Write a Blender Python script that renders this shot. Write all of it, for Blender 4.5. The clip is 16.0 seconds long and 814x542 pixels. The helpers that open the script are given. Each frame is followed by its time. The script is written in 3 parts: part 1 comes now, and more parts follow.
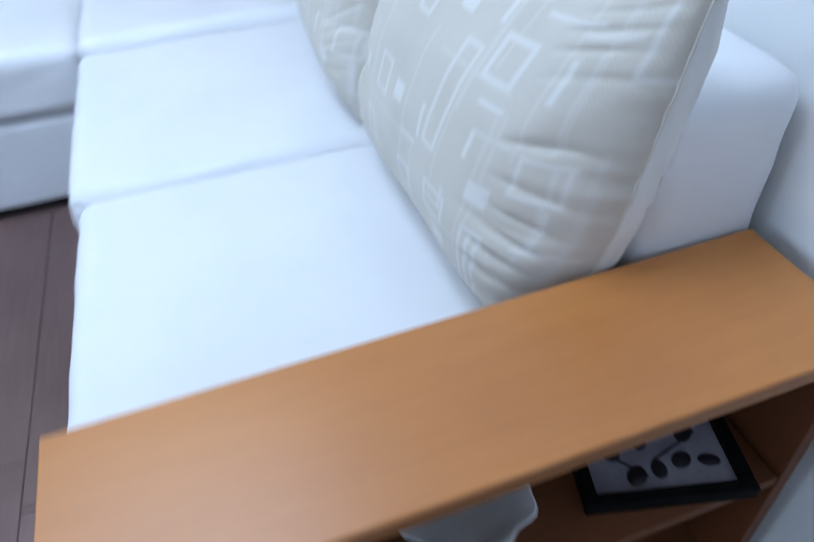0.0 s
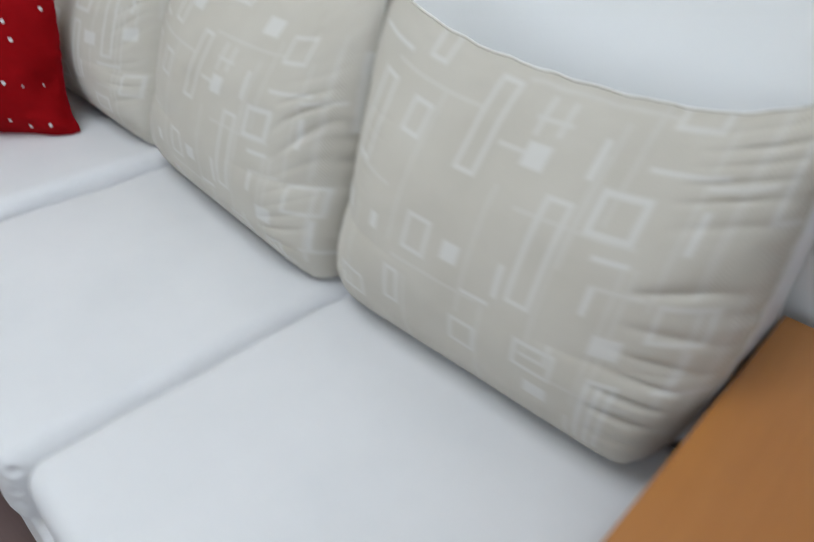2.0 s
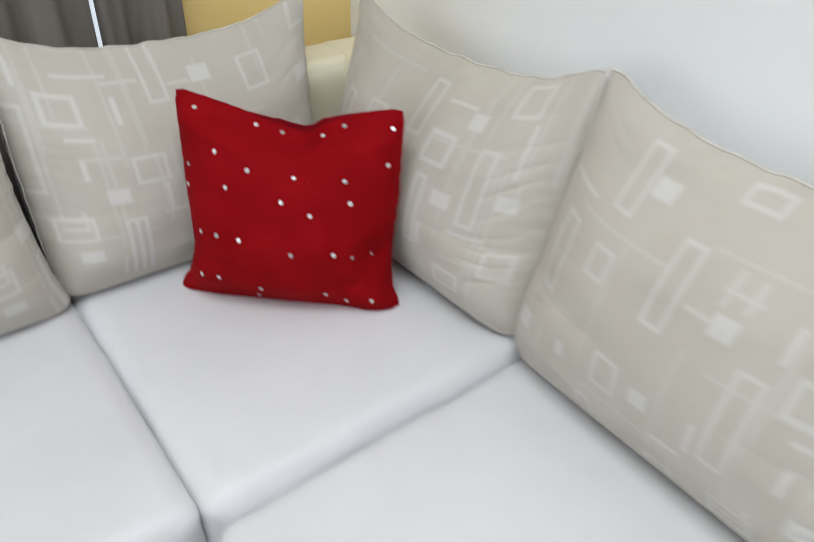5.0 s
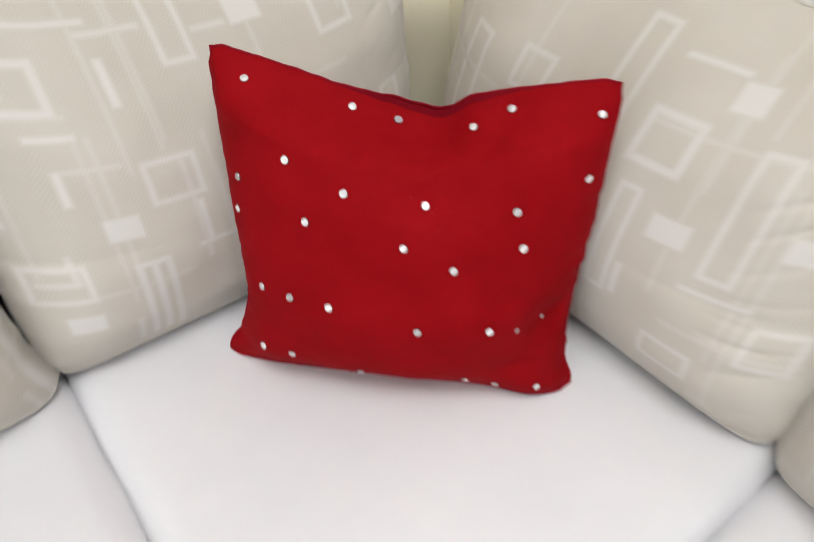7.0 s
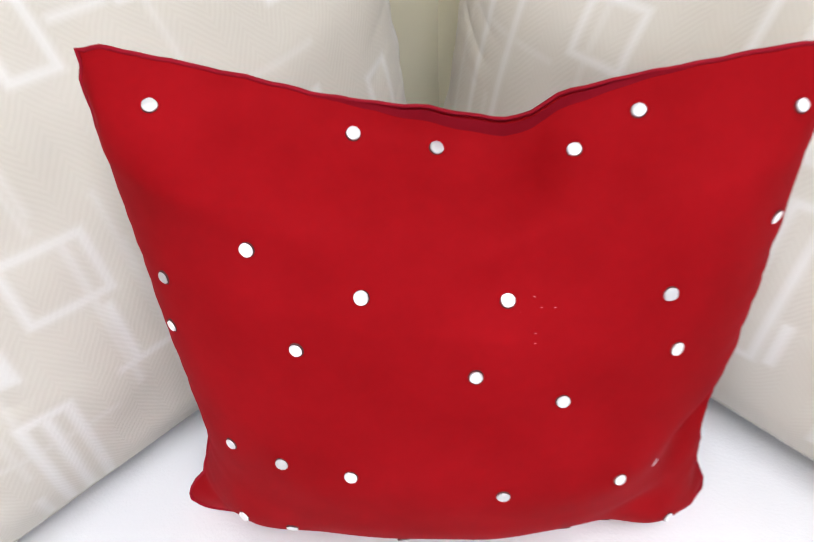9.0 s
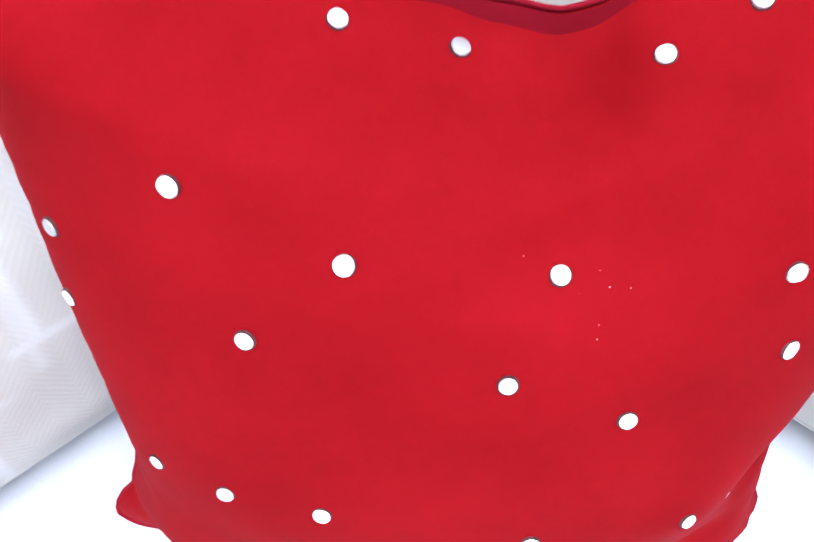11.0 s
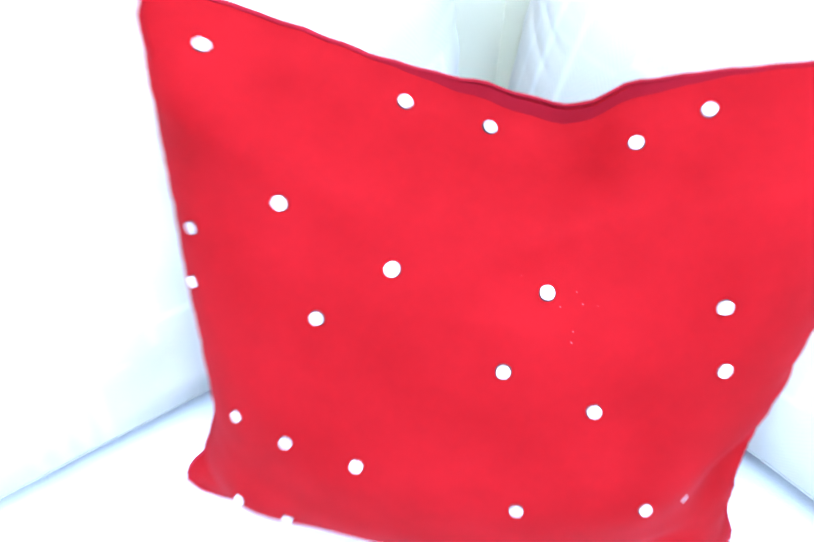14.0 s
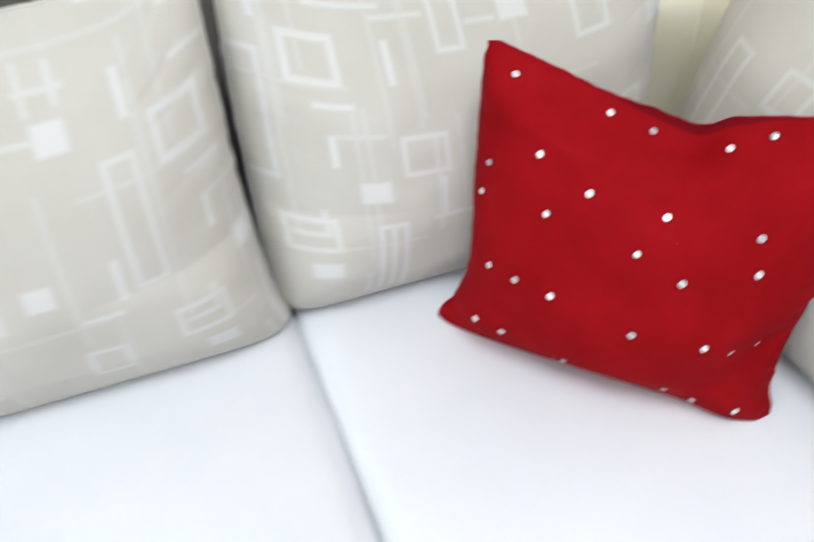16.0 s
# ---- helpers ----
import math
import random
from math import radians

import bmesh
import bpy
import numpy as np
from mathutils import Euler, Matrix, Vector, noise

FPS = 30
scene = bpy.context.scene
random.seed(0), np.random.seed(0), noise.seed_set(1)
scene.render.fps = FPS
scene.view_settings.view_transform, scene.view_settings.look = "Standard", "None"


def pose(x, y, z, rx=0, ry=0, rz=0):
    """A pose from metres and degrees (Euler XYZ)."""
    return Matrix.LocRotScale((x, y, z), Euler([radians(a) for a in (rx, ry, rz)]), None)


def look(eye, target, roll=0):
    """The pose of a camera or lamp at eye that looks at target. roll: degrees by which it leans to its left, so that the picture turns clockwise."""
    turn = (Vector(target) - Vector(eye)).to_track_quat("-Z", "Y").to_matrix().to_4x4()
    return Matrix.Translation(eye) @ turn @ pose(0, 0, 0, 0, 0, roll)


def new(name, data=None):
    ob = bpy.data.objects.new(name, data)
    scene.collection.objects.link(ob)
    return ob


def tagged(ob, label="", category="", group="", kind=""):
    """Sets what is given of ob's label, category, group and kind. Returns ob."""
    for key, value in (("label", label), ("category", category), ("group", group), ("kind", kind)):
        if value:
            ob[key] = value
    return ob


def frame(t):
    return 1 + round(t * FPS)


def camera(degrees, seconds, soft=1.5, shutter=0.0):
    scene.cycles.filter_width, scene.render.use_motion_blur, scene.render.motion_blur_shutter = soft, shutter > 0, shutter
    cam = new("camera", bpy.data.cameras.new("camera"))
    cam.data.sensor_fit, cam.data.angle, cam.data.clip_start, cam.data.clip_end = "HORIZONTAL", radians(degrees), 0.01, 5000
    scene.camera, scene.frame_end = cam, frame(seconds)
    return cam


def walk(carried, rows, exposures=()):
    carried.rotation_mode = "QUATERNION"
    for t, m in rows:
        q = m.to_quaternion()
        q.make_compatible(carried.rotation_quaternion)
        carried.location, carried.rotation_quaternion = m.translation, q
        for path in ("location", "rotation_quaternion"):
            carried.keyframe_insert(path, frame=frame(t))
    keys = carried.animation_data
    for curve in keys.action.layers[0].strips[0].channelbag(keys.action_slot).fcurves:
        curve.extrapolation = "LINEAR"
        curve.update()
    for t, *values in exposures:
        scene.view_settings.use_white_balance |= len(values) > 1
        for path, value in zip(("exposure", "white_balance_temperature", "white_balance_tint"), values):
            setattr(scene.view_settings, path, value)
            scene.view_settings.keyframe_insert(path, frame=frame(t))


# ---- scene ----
cam = camera(62.0, 16.0, soft=0.9, shutter=1.1)
PATH = [
    (0, (-0.605, -2.63, 1.104), (-0.2, -1.208, -0.243), -3.3),
    (0.5, (-0.686, -2.569, 1.11), (-0.036, -1.151, -0.141), -2.7),
    (1, (-0.764, -2.492, 1.132), (0.083, -1.171, -0.107), -0.3),
    (1.5, (-0.849, -2.377, 1.152), (0.188, -1.199, -0.087), 0.4),
    (2, (-0.927, -2.286, 1.165), (0.225, -1.154, -0.015), 2.0),
    (2.5, (-1.041, -2.167, 1.2), (0.177, -1.056, 0.067), 2.2),
    (3, (-1.102, -2.075, 1.2), (0.068, -0.92, 0.061), 3.2),
    (3.5, (-1.084, -1.953, 1.219), (-0.064, -0.644, 0.101), 1.3),
    (4, (-1.075, -1.81, 1.238), (-0.045, -0.453, 0.19), 2.0),
    (4.5, (-1.049, -1.695, 1.212), (-0.05, -0.323, 0.154), 1.9),
    (5, (-1.059, -1.507, 1.222), (-0.013, -0.209, 0.117), 1.6),
    (5.2, (-1.06, -1.45, 1.204), (-0.003, -0.138, 0.127), 1.1),
    (7.3, (-0.876, -0.926, 1.092), (0.039, 0.235, -0.255), 0.0),
    (7.5, (-0.863, -0.886, 1.084), (0.065, 0.257, -0.269), -0.7),
    (8, (-0.832, -0.801, 1.061), (0.108, 0.289, -0.327), -1.6),
    (8.5, (-0.805, -0.757, 1.021), (0.179, 0.296, -0.365), -1.6),
    (9, (-0.773, -0.73, 0.992), (0.198, 0.298, -0.422), -2.8),
    (9.2, (-0.766, -0.723, 0.984), (0.184, 0.313, -0.439), -3.5),
    (11.3, (-0.723, -0.659, 0.896), (0.264, 0.259, -0.581), 1.8),
    (11.5, (-0.722, -0.657, 0.891), (0.282, 0.276, -0.566), 1.9),
    (12, (-0.716, -0.645, 0.877), (0.323, 0.278, -0.561), 3.2),
    (12.5, (-0.713, -0.643, 0.874), (0.327, 0.283, -0.562), 3.1),
    (13, (-0.713, -0.649, 0.88), (0.31, 0.3, -0.552), 2.8),
    (13.5, (-0.726, -0.677, 0.901), (0.278, 0.33, -0.505), 1.9),
    (14, (-0.78, -0.734, 0.954), (0.179, 0.412, -0.375), 2.0),
    (14.5, (-0.835, -0.814, 1.002), (0.115, 0.372, -0.298), 2.6),
    (15, (-0.874, -0.904, 1.069), (-0.042, 0.339, -0.258), 0.1),
    (15.5, (-0.946, -0.969, 1.115), (-0.272, 0.343, -0.236), 1.2),
    (15.9, (-0.998, -0.972, 1.132), (-0.407, 0.377, -0.221), 1.3),
    (16, (-1.001, -0.982, 1.138), (-0.455, 0.382, -0.219), -0.2),
]
EXPO = [
    (0.0, 0.08, 5150, 9), (0.5, 0.0, 5500, 9), (1.0, -0.1, 6000, 9), (1.5, -0.12, 6250, 10), (2.0, -0.35, 6300, 10), (2.5, -0.37, 6300, 10), (3.5, -0.37, 6300, 9),
    (4.0, -0.28, 6350, 9), (4.5, -0.30, 6450, 11), (5.0, -0.20, 6600, 12), (7.5, 0.26, 7000, 16), (8.5, 0.58, 6850, 16), (9.0, 0.60, 6600, 16), (11.5, 1.40, 5350, 17),
    (12.5, 1.82, 4700, 8), (13.5, 1.92, 4600, 6), (14.0, 1.82, 4750, 7), (14.5, 1.48, 5500, 13), (15.0, 1.02, 5850, 13), (15.5, 0.54, 6200, 11), (16.0, 0.36, 6350, 11),
]
walk(cam, [(t, look(eye, target, roll)) for t, eye, target, roll in PATH], EXPO)

# ---- world and light ----
world = bpy.data.worlds.new("sky")
scene.world = world
world.use_nodes = True
sky = world.node_tree.nodes.new("ShaderNodeTexSky")
sky.sky_type, sky.sun_disc = "NISHITA", False
sky.sun_elevation, sky.sun_rotation = radians(48), radians(200)
world.node_tree.links.new(sky.outputs[0], world.node_tree.nodes["Background"].inputs[0])
world.node_tree.nodes["Background"].inputs[1].default_value = 0.12


def area_lamp(name, at, target, sx, sy, watts, colour):
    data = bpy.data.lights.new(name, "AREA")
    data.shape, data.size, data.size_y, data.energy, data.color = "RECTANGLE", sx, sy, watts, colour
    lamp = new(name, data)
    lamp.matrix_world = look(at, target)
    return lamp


# Lamps added in two unseen, assumed windows to light the room.
area_lamp("daylight_west", (-3.72, -1.9, 1.62), (-1.0, -1.7, 0.4), 2.3, 1.4, 38, (0.86, 0.94, 1.0))
area_lamp("daylight_south", (-1.7, -4.52, 1.62), (-1.5, 0, 0.6), 1.9, 1.4, 3.5, (0.90, 0.95, 1.0))
# Unseen overhead lamp, added because the shading comes from above.
area_lamp("ceiling_panel_light", (-1.1, -1.42, 2.545), (-1.1, -1.42, 0), 1.1, 1.1, 34.5, (0.90, 0.96, 1.0))


# ---- materials ----
def material(name, rough=0.6, metal=0.0, spec=0.5):
    m = bpy.data.materials.new(name)
    m.use_nodes = True
    b = m.node_tree.nodes["Principled BSDF"]
    b.inputs["Roughness"].default_value, b.inputs["Metallic"].default_value = rough, metal
    b.inputs["Specular IOR Level"].default_value = spec
    return m, m.node_tree.nodes, m.node_tree.links, b


def node(nodes, kind, **values):
    n = nodes.new(kind)
    for key, value in values.items():
        n.inputs[key].default_value = value
    return n


def ramp(nodes, links, source, *stops):
    r = nodes.new("ShaderNodeValToRGB")
    while len(r.color_ramp.elements) < len(stops):
        r.color_ramp.elements.new(0.5)
    for e, (at, colour) in zip(r.color_ramp.elements, stops):
        e.position, e.color = at, (*colour, 1)
    links.new(source, r.inputs[0])
    return r


def bump(nodes, links, b, height, strength, distance, before=None):
    n = node(nodes, "ShaderNodeBump", Strength=strength, Distance=distance)
    links.new(height, n.inputs["Height"])
    if before:
        links.new(before.outputs[0], n.inputs["Normal"])
    links.new(n.outputs[0], b.inputs["Normal"])
    return n


def mottled(name, low, high, scale, rough, fine=400.0, relief=0.15, depth=0.0006, spec=0.5, stretch=(1, 1, 1), metal=0.0):
    """A surface whose colour wanders between two tones, with a fine grain in relief."""
    m, nodes, links, b = material(name, rough, metal, spec)
    where = nodes.new("ShaderNodeTexCoord")
    turn = node(nodes, "ShaderNodeMapping", Scale=stretch)
    links.new(where.outputs["Object"], turn.inputs[0])
    big = node(nodes, "ShaderNodeTexNoise", Scale=scale, Detail=5.0, Roughness=0.6)
    small = node(nodes, "ShaderNodeTexNoise", Scale=fine, Detail=3.0)
    links.new(turn.outputs[0], big.inputs["Vector"]), links.new(turn.outputs[0], small.inputs["Vector"])
    links.new(ramp(nodes, links, big.outputs["Fac"], (0.3, low), (0.7, high)).outputs[0], b.inputs["Base Color"])
    bump(nodes, links, b, small.outputs["Fac"], relief, depth)
    return m


def print_fabric():
    """Beige weave with a zigzag in it and a white print carried by the mesh's own pattern attribute."""
    m, nodes, links, b = material("printed_fabric", 0.85, 0, 0.25)
    att = nodes.new("ShaderNodeAttribute")
    att.attribute_name = "motif"
    uv = nodes.new("ShaderNodeUVMap")
    split = nodes.new("ShaderNodeSeparateXYZ")
    links.new(uv.outputs[0], split.inputs[0])

    def calc(kind, a, c=0.0):
        n = nodes.new("ShaderNodeMath")
        n.operation = kind
        for i, v in enumerate((a, c)):
            if isinstance(v, (int, float)):
                n.inputs[i].default_value = v
            else:
                links.new(v, n.inputs[i])
        return n.outputs[0]

    wobble = node(nodes, "ShaderNodeTexNoise", Scale=16.0, Detail=3.0)
    links.new(uv.outputs[0], wobble.inputs["Vector"])
    zig = calc("PINGPONG", calc("ADD", split.outputs[0], calc("MULTIPLY", wobble.outputs["Fac"], 0.014)), 0.019)
    lines = calc("SINE", calc("MULTIPLY", calc("ADD", split.outputs[1], calc("MULTIPLY", zig, 1.3)), 1050.0))
    weave = calc("ADD", calc("MULTIPLY", lines, 0.5), 0.5)
    blotch = node(nodes, "ShaderNodeTexNoise", Scale=9.0, Detail=4.0)
    links.new(uv.outputs[0], blotch.inputs["Vector"])
    thread = node(nodes, "ShaderNodeTexNoise", Scale=520.0, Detail=2.0)
    links.new(uv.outputs[0], thread.inputs["Vector"])
    ground = ramp(nodes, links, blotch.outputs["Fac"], (0.3, (0.450, 0.419, 0.362)), (0.7, (0.500, 0.470, 0.413)))
    paler = node(nodes, "ShaderNodeMix")
    paler.data_type = "RGBA"
    paler.inputs["B"].default_value = (0.60, 0.575, 0.52, 1)
    links.new(calc("MULTIPLY", weave, 0.11), paler.inputs["Factor"])
    links.new(ground.outputs[0], paler.inputs["A"])
    inked = node(nodes, "ShaderNodeMix")
    inked.data_type = "RGBA"
    inked.inputs["B"].default_value = (0.600, 0.590, 0.565, 1)
    links.new(att.outputs["Fac"], inked.inputs["Factor"])
    links.new(paler.outputs["Result"], inked.inputs["A"])
    links.new(inked.outputs["Result"], b.inputs["Base Color"])
    height = calc("ADD", calc("MULTIPLY", weave, 0.7), thread.outputs["Fac"])
    bump(nodes, links, b, height, 0.14, 0.0006)
    b.inputs["Sheen Weight"].default_value = 0.15
    return m


def velvet(name, low, high):
    m = mottled(name, low, high, 14.0, 0.75, fine=900, relief=0.12, depth=0.0004, spec=0.03)
    b = m.node_tree.nodes["Principled BSDF"]
    b.inputs["Sheen Weight"].default_value, b.inputs["Sheen Roughness"].default_value = 0.05, 0.35
    b.inputs["Sheen Tint"].default_value = (1.0, 0.07, 0.15, 1)
    return m


def wood(name, low, high, rough, stretch=(1.2, 14, 14)):
    m, nodes, links, b = material(name, rough, 0, 0.45)
    where = nodes.new("ShaderNodeTexCoord")
    turn = node(nodes, "ShaderNodeMapping", Scale=stretch)
    links.new(where.outputs["Object"], turn.inputs[0])
    grain = node(nodes, "ShaderNodeTexNoise", Scale=5.0, Detail=7.0, Roughness=0.65, Distortion=0.6)
    blotch = node(nodes, "ShaderNodeTexNoise", Scale=3.0, Detail=3.0)
    links.new(turn.outputs[0], grain.inputs["Vector"]), links.new(where.outputs["Object"], blotch.inputs["Vector"])
    both = nodes.new("ShaderNodeMath")
    both.operation = "MULTIPLY_ADD"
    both.inputs[1].default_value = 0.45
    links.new(grain.outputs["Fac"], both.inputs[0]), links.new(blotch.outputs["Fac"], both.inputs[2])
    links.new(ramp(nodes, links, both.outputs[0], (0.45, low), (1.0, high)).outputs[0], b.inputs["Base Color"])
    bump(nodes, links, b, grain.outputs["Fac"], 0.08, 0.0008)
    return m


LEATHER = mottled("white_leatherette", (0.67, 0.675, 0.69), (0.72, 0.72, 0.732), 5.0, 0.5, fine=420, relief=0.30, depth=0.0009, spec=0.35)
# White leatherette with warm bounced light put into its colour.
BOUNCE_CREAM = mottled("bounce_tinted_leatherette", (0.77, 0.725, 0.56), (0.81, 0.765, 0.60), 5.0, 0.5, fine=480, relief=0.18, depth=0.0006, spec=0.4)
PRINT = print_fabric()
PIPING = mottled("beige_cord", (0.50, 0.478, 0.425), (0.57, 0.55, 0.50), 60.0, 0.85, fine=900, relief=0.3, spec=0.2)
PLAIN_BACK = mottled("plain_cotton", (0.63, 0.625, 0.60), (0.69, 0.685, 0.665), 12.0, 0.85, fine=900, relief=0.2, spec=0.2)
RED = velvet("red_velvet", (0.212, 0.0027, 0.0044), (0.272, 0.0043, 0.0070))
RED_BACK = velvet("red_velvet_back", (0.21, 0.006, 0.013), (0.26, 0.009, 0.019))
SILVER = mottled("mirror_sequin", (0.90, 0.91, 0.93), (0.95, 0.95, 0.95), 300.0, 0.35, fine=1500, relief=0.1, metal=0.45)
_n, _l = SILVER.node_tree.nodes, SILVER.node_tree.links
_info = _n.new("ShaderNodeObjectInfo")
_l.new(ramp(_n, _l, _info.outputs["Random"], (0.0, (0.46, 0.45, 0.45)), (0.5, (0.74, 0.74, 0.74)), (1.0, (0.92, 0.92, 0.92))).outputs[0], _n["Principled BSDF"].inputs["Base Color"])
DARK_METAL = mottled("dark_thread", (0.07, 0.02, 0.02), (0.12, 0.05, 0.05), 80, 0.8, spec=0.1)
BEECH = wood("beech_laminate", (0.36, 0.138, 0.031), (0.47, 0.200, 0.050), 0.36)
# Inside boards: the brown is deepened to hold the shelf's inner shade.
SHADED_BROWN = wood("shaded_brown_laminate", (0.095, 0.030, 0.008), (0.145, 0.050, 0.014), 0.6)
# Beech darkened in colour for the shaded front edge of the board.
SHADED_EDGE = wood("shaded_beech_edge", (0.23, 0.092, 0.026), (0.31, 0.135, 0.042), 0.55)
FLOOR = wood("dark_laminate", (0.085, 0.052, 0.048), (0.165, 0.108, 0.10), 0.42, (12, 1.2, 12))
WHITE_WALL = mottled("white_wall_paint", (0.83, 0.84, 0.84), (0.86, 0.865, 0.865), 2.5, 0.75, fine=260, relief=0.12, depth=0.0012, spec=0.3)
YELLOW_WALL = mottled("yellow_wall_paint", (0.80, 0.60, 0.235), (0.85, 0.65, 0.275), 2.5, 0.75, fine=260, relief=0.12, depth=0.0012, spec=0.3)
CEILING = mottled("ceiling_paint", (0.8, 0.8, 0.79), (0.83, 0.83, 0.82), 2.0, 0.85, fine=200)
CURTAIN = mottled("grey_brown_curtain", (0.13, 0.115, 0.098), (0.18, 0.16, 0.138), 7.0, 0.85, fine=900, relief=0.25, stretch=(1, 1, 0.2))
FRAME_WHITE = mottled("white_window_frame", (0.78, 0.78, 0.77), (0.82, 0.82, 0.81), 6, 0.4)
BLACK_FRAME = mottled("black_frame", (0.003, 0.003, 0.0035), (0.007, 0.007, 0.007), 40, 0.7, spec=0.08)
PHOTO = mottled("grey_photo_print", (0.20, 0.20, 0.24), (0.36, 0.36, 0.41), 18, 0.3)
PHOTO_DARK = mottled("dark_photo_print", (0.008, 0.008, 0.014), (0.025, 0.024, 0.034), 30, 0.4)
CERAMIC = mottled("white_ceramic", (0.72, 0.74, 0.75), (0.8, 0.81, 0.81), 20, 0.35)
# Near-black for the floor joints and the shadow line under the sofa.
SHADOW_GAP = mottled("shadow_and_joint_black", (0.015, 0.013, 0.013), (0.03, 0.028, 0.028), 20, 0.7)


def glass():
    m, nodes, links, b = material("window_glass", 0.0)
    b.inputs["Transmission Weight"].default_value, b.inputs["IOR"].default_value = 1.0, 1.45
    return m


GLASS = glass()


# ---- builders ----
def part(name, bm, mat, parent=None, label="", smooth=True):
    """Links a bmesh as one mesh object, under a thing or under a part."""
    mesh = bpy.data.meshes.new(name)
    bm.to_mesh(mesh)
    bm.free()
    mesh.materials.append(mat)
    if smooth:
        mesh.polygons.foreach_set("use_smooth", [True] * len(mesh.polygons))
    ob = new(name, mesh)
    ob.parent = parent
    if label:
        ob["label"] = label
    return ob


def box(lo, hi, bevel=0.0, segments=2, bm=None):
    bm = bm or bmesh.new()
    made = bmesh.ops.create_cube(bm, size=1)["verts"]
    for v in made:
        v.co = Vector([lo[i] + (v.co[i] + 0.5) * (hi[i] - lo[i]) for i in range(3)])
    if bevel:
        edges = list({e for v in made for e in v.link_edges})
        bmesh.ops.bevel(bm, geom=edges, offset=bevel, segments=segments, affect="EDGES", profile=0.5)
    return bm


def thing(name, label, category, at=(0, 0, 0), group="", kind=""):
    ob = new(name)
    ob.empty_display_size = 0.1
    ob.location = at
    return tagged(ob, label, category, group, kind)


def flat(ob):
    ob.data.polygons.foreach_set("use_smooth", [False] * len(ob.data.polygons))
    return ob


def step(x, stops, values):
    """A smooth curve through the values at the stops."""
    n = len(stops)
    x = min(max(x, stops[0]), stops[-1])
    i = min(max(int(np.searchsorted(stops, x, "right")) - 1, 0), n - 2)

    def slope(k):
        a, b = max(k - 1, 0), min(k + 1, n - 1)
        left = (values[k] - values[a]) / (stops[k] - stops[a]) if k > a else None
        right = (values[b] - values[k]) / (stops[b] - stops[k]) if b > k else None
        if left is None or right is None:
            return right if left is None else left
        return 0.0 if left * right <= 0 else 2 * left * right / (left + right)

    h = stops[i + 1] - stops[i]
    u = (x - stops[i]) / h
    a, b = (2 * u**3 - 3 * u**2 + 1), (u**3 - 2 * u**2 + u)
    c, d = (-2 * u**3 + 3 * u**2), (u**3 - u**2)
    return float(a * values[i] + b * h * slope(i) + c * values[i + 1] + d * h * slope(i + 1))


# ---- the room ----
WEST, SOUTH, NORTH, TOP = -3.8, -4.6, 0.08, 2.6
tagged(flat(part("floor", box((WEST - 0.2, SOUTH - 0.2, -0.1), (0.2, NORTH + 0.2, -0.012)), SHADOW_GAP)), "dark sub-floor under brown laminate boards", "floor", kind="structure")
floor = bpy.data.objects["floor"]
tagged(flat(part("wall_east", box((0, SOUTH - 0.2, 0), (0.2, NORTH + 0.2, TOP)), WHITE_WALL)), "plain white painted wall behind the sofa", "wall", kind="structure")
tagged(flat(part("ceiling", box((WEST - 0.2, SOUTH - 0.2, TOP), (0.2, NORTH + 0.2, TOP + 0.1)), CEILING)), "plain white ceiling", "ceiling", kind="structure")


def wall_with_window(name, lo, hi, axis, o0, o1, sill, head, mat, label, window, wlabel, panes):
    """A wall along one axis (0: x, 1: y) with one opening, and a framed window in it."""
    bm = bmesh.new()

    def piece(a0, a1, z0, z1):
        p, q = list(lo), list(hi)
        p[axis], q[axis], p[2], q[2] = a0, a1, z0, z1
        box(p, q, bm=bm)

    piece(lo[axis], o0, lo[2], hi[2]), piece(o1, hi[axis], lo[2], hi[2])
    piece(o0, o1, lo[2], sill), piece(o0, o1, head, hi[2])
    tagged(flat(part(name, bm, mat)), label, "wall", kind="structure")
    other = 1 - axis
    mid = (lo[other] + hi[other]) / 2
    w = thing(window, wlabel, "window", kind="structure")

    def bar(pn, a0, a1, z0, z1, d, m):
        p, q = [0, 0, z0], [0, 0, z1]
        p[axis], q[axis], p[other], q[other] = a0, a1, mid - d, mid + d
        return part(pn, box(p, q, 0.004 if m is FRAME_WHITE else 0), m, w, smooth=False)

    f = 0.05
    bar("window_frame", o0, o1, sill, sill + f, 0.03, FRAME_WHITE), bar("window_frame", o0, o1, head - f, head, 0.03, FRAME_WHITE)
    step_ = (o1 - o0 - f) / panes
    for i in range(panes + 1):
        bar("window_frame", o0 + i * step_, o0 + i * step_ + f, sill + f, head - f, 0.03, FRAME_WHITE)
    for i in range(panes):
        g = bar("pane", o0 + i * step_ + f, o0 + (i + 1) * step_, sill + f, head - f, 0.003, GLASS)
        g.visible_shadow = False


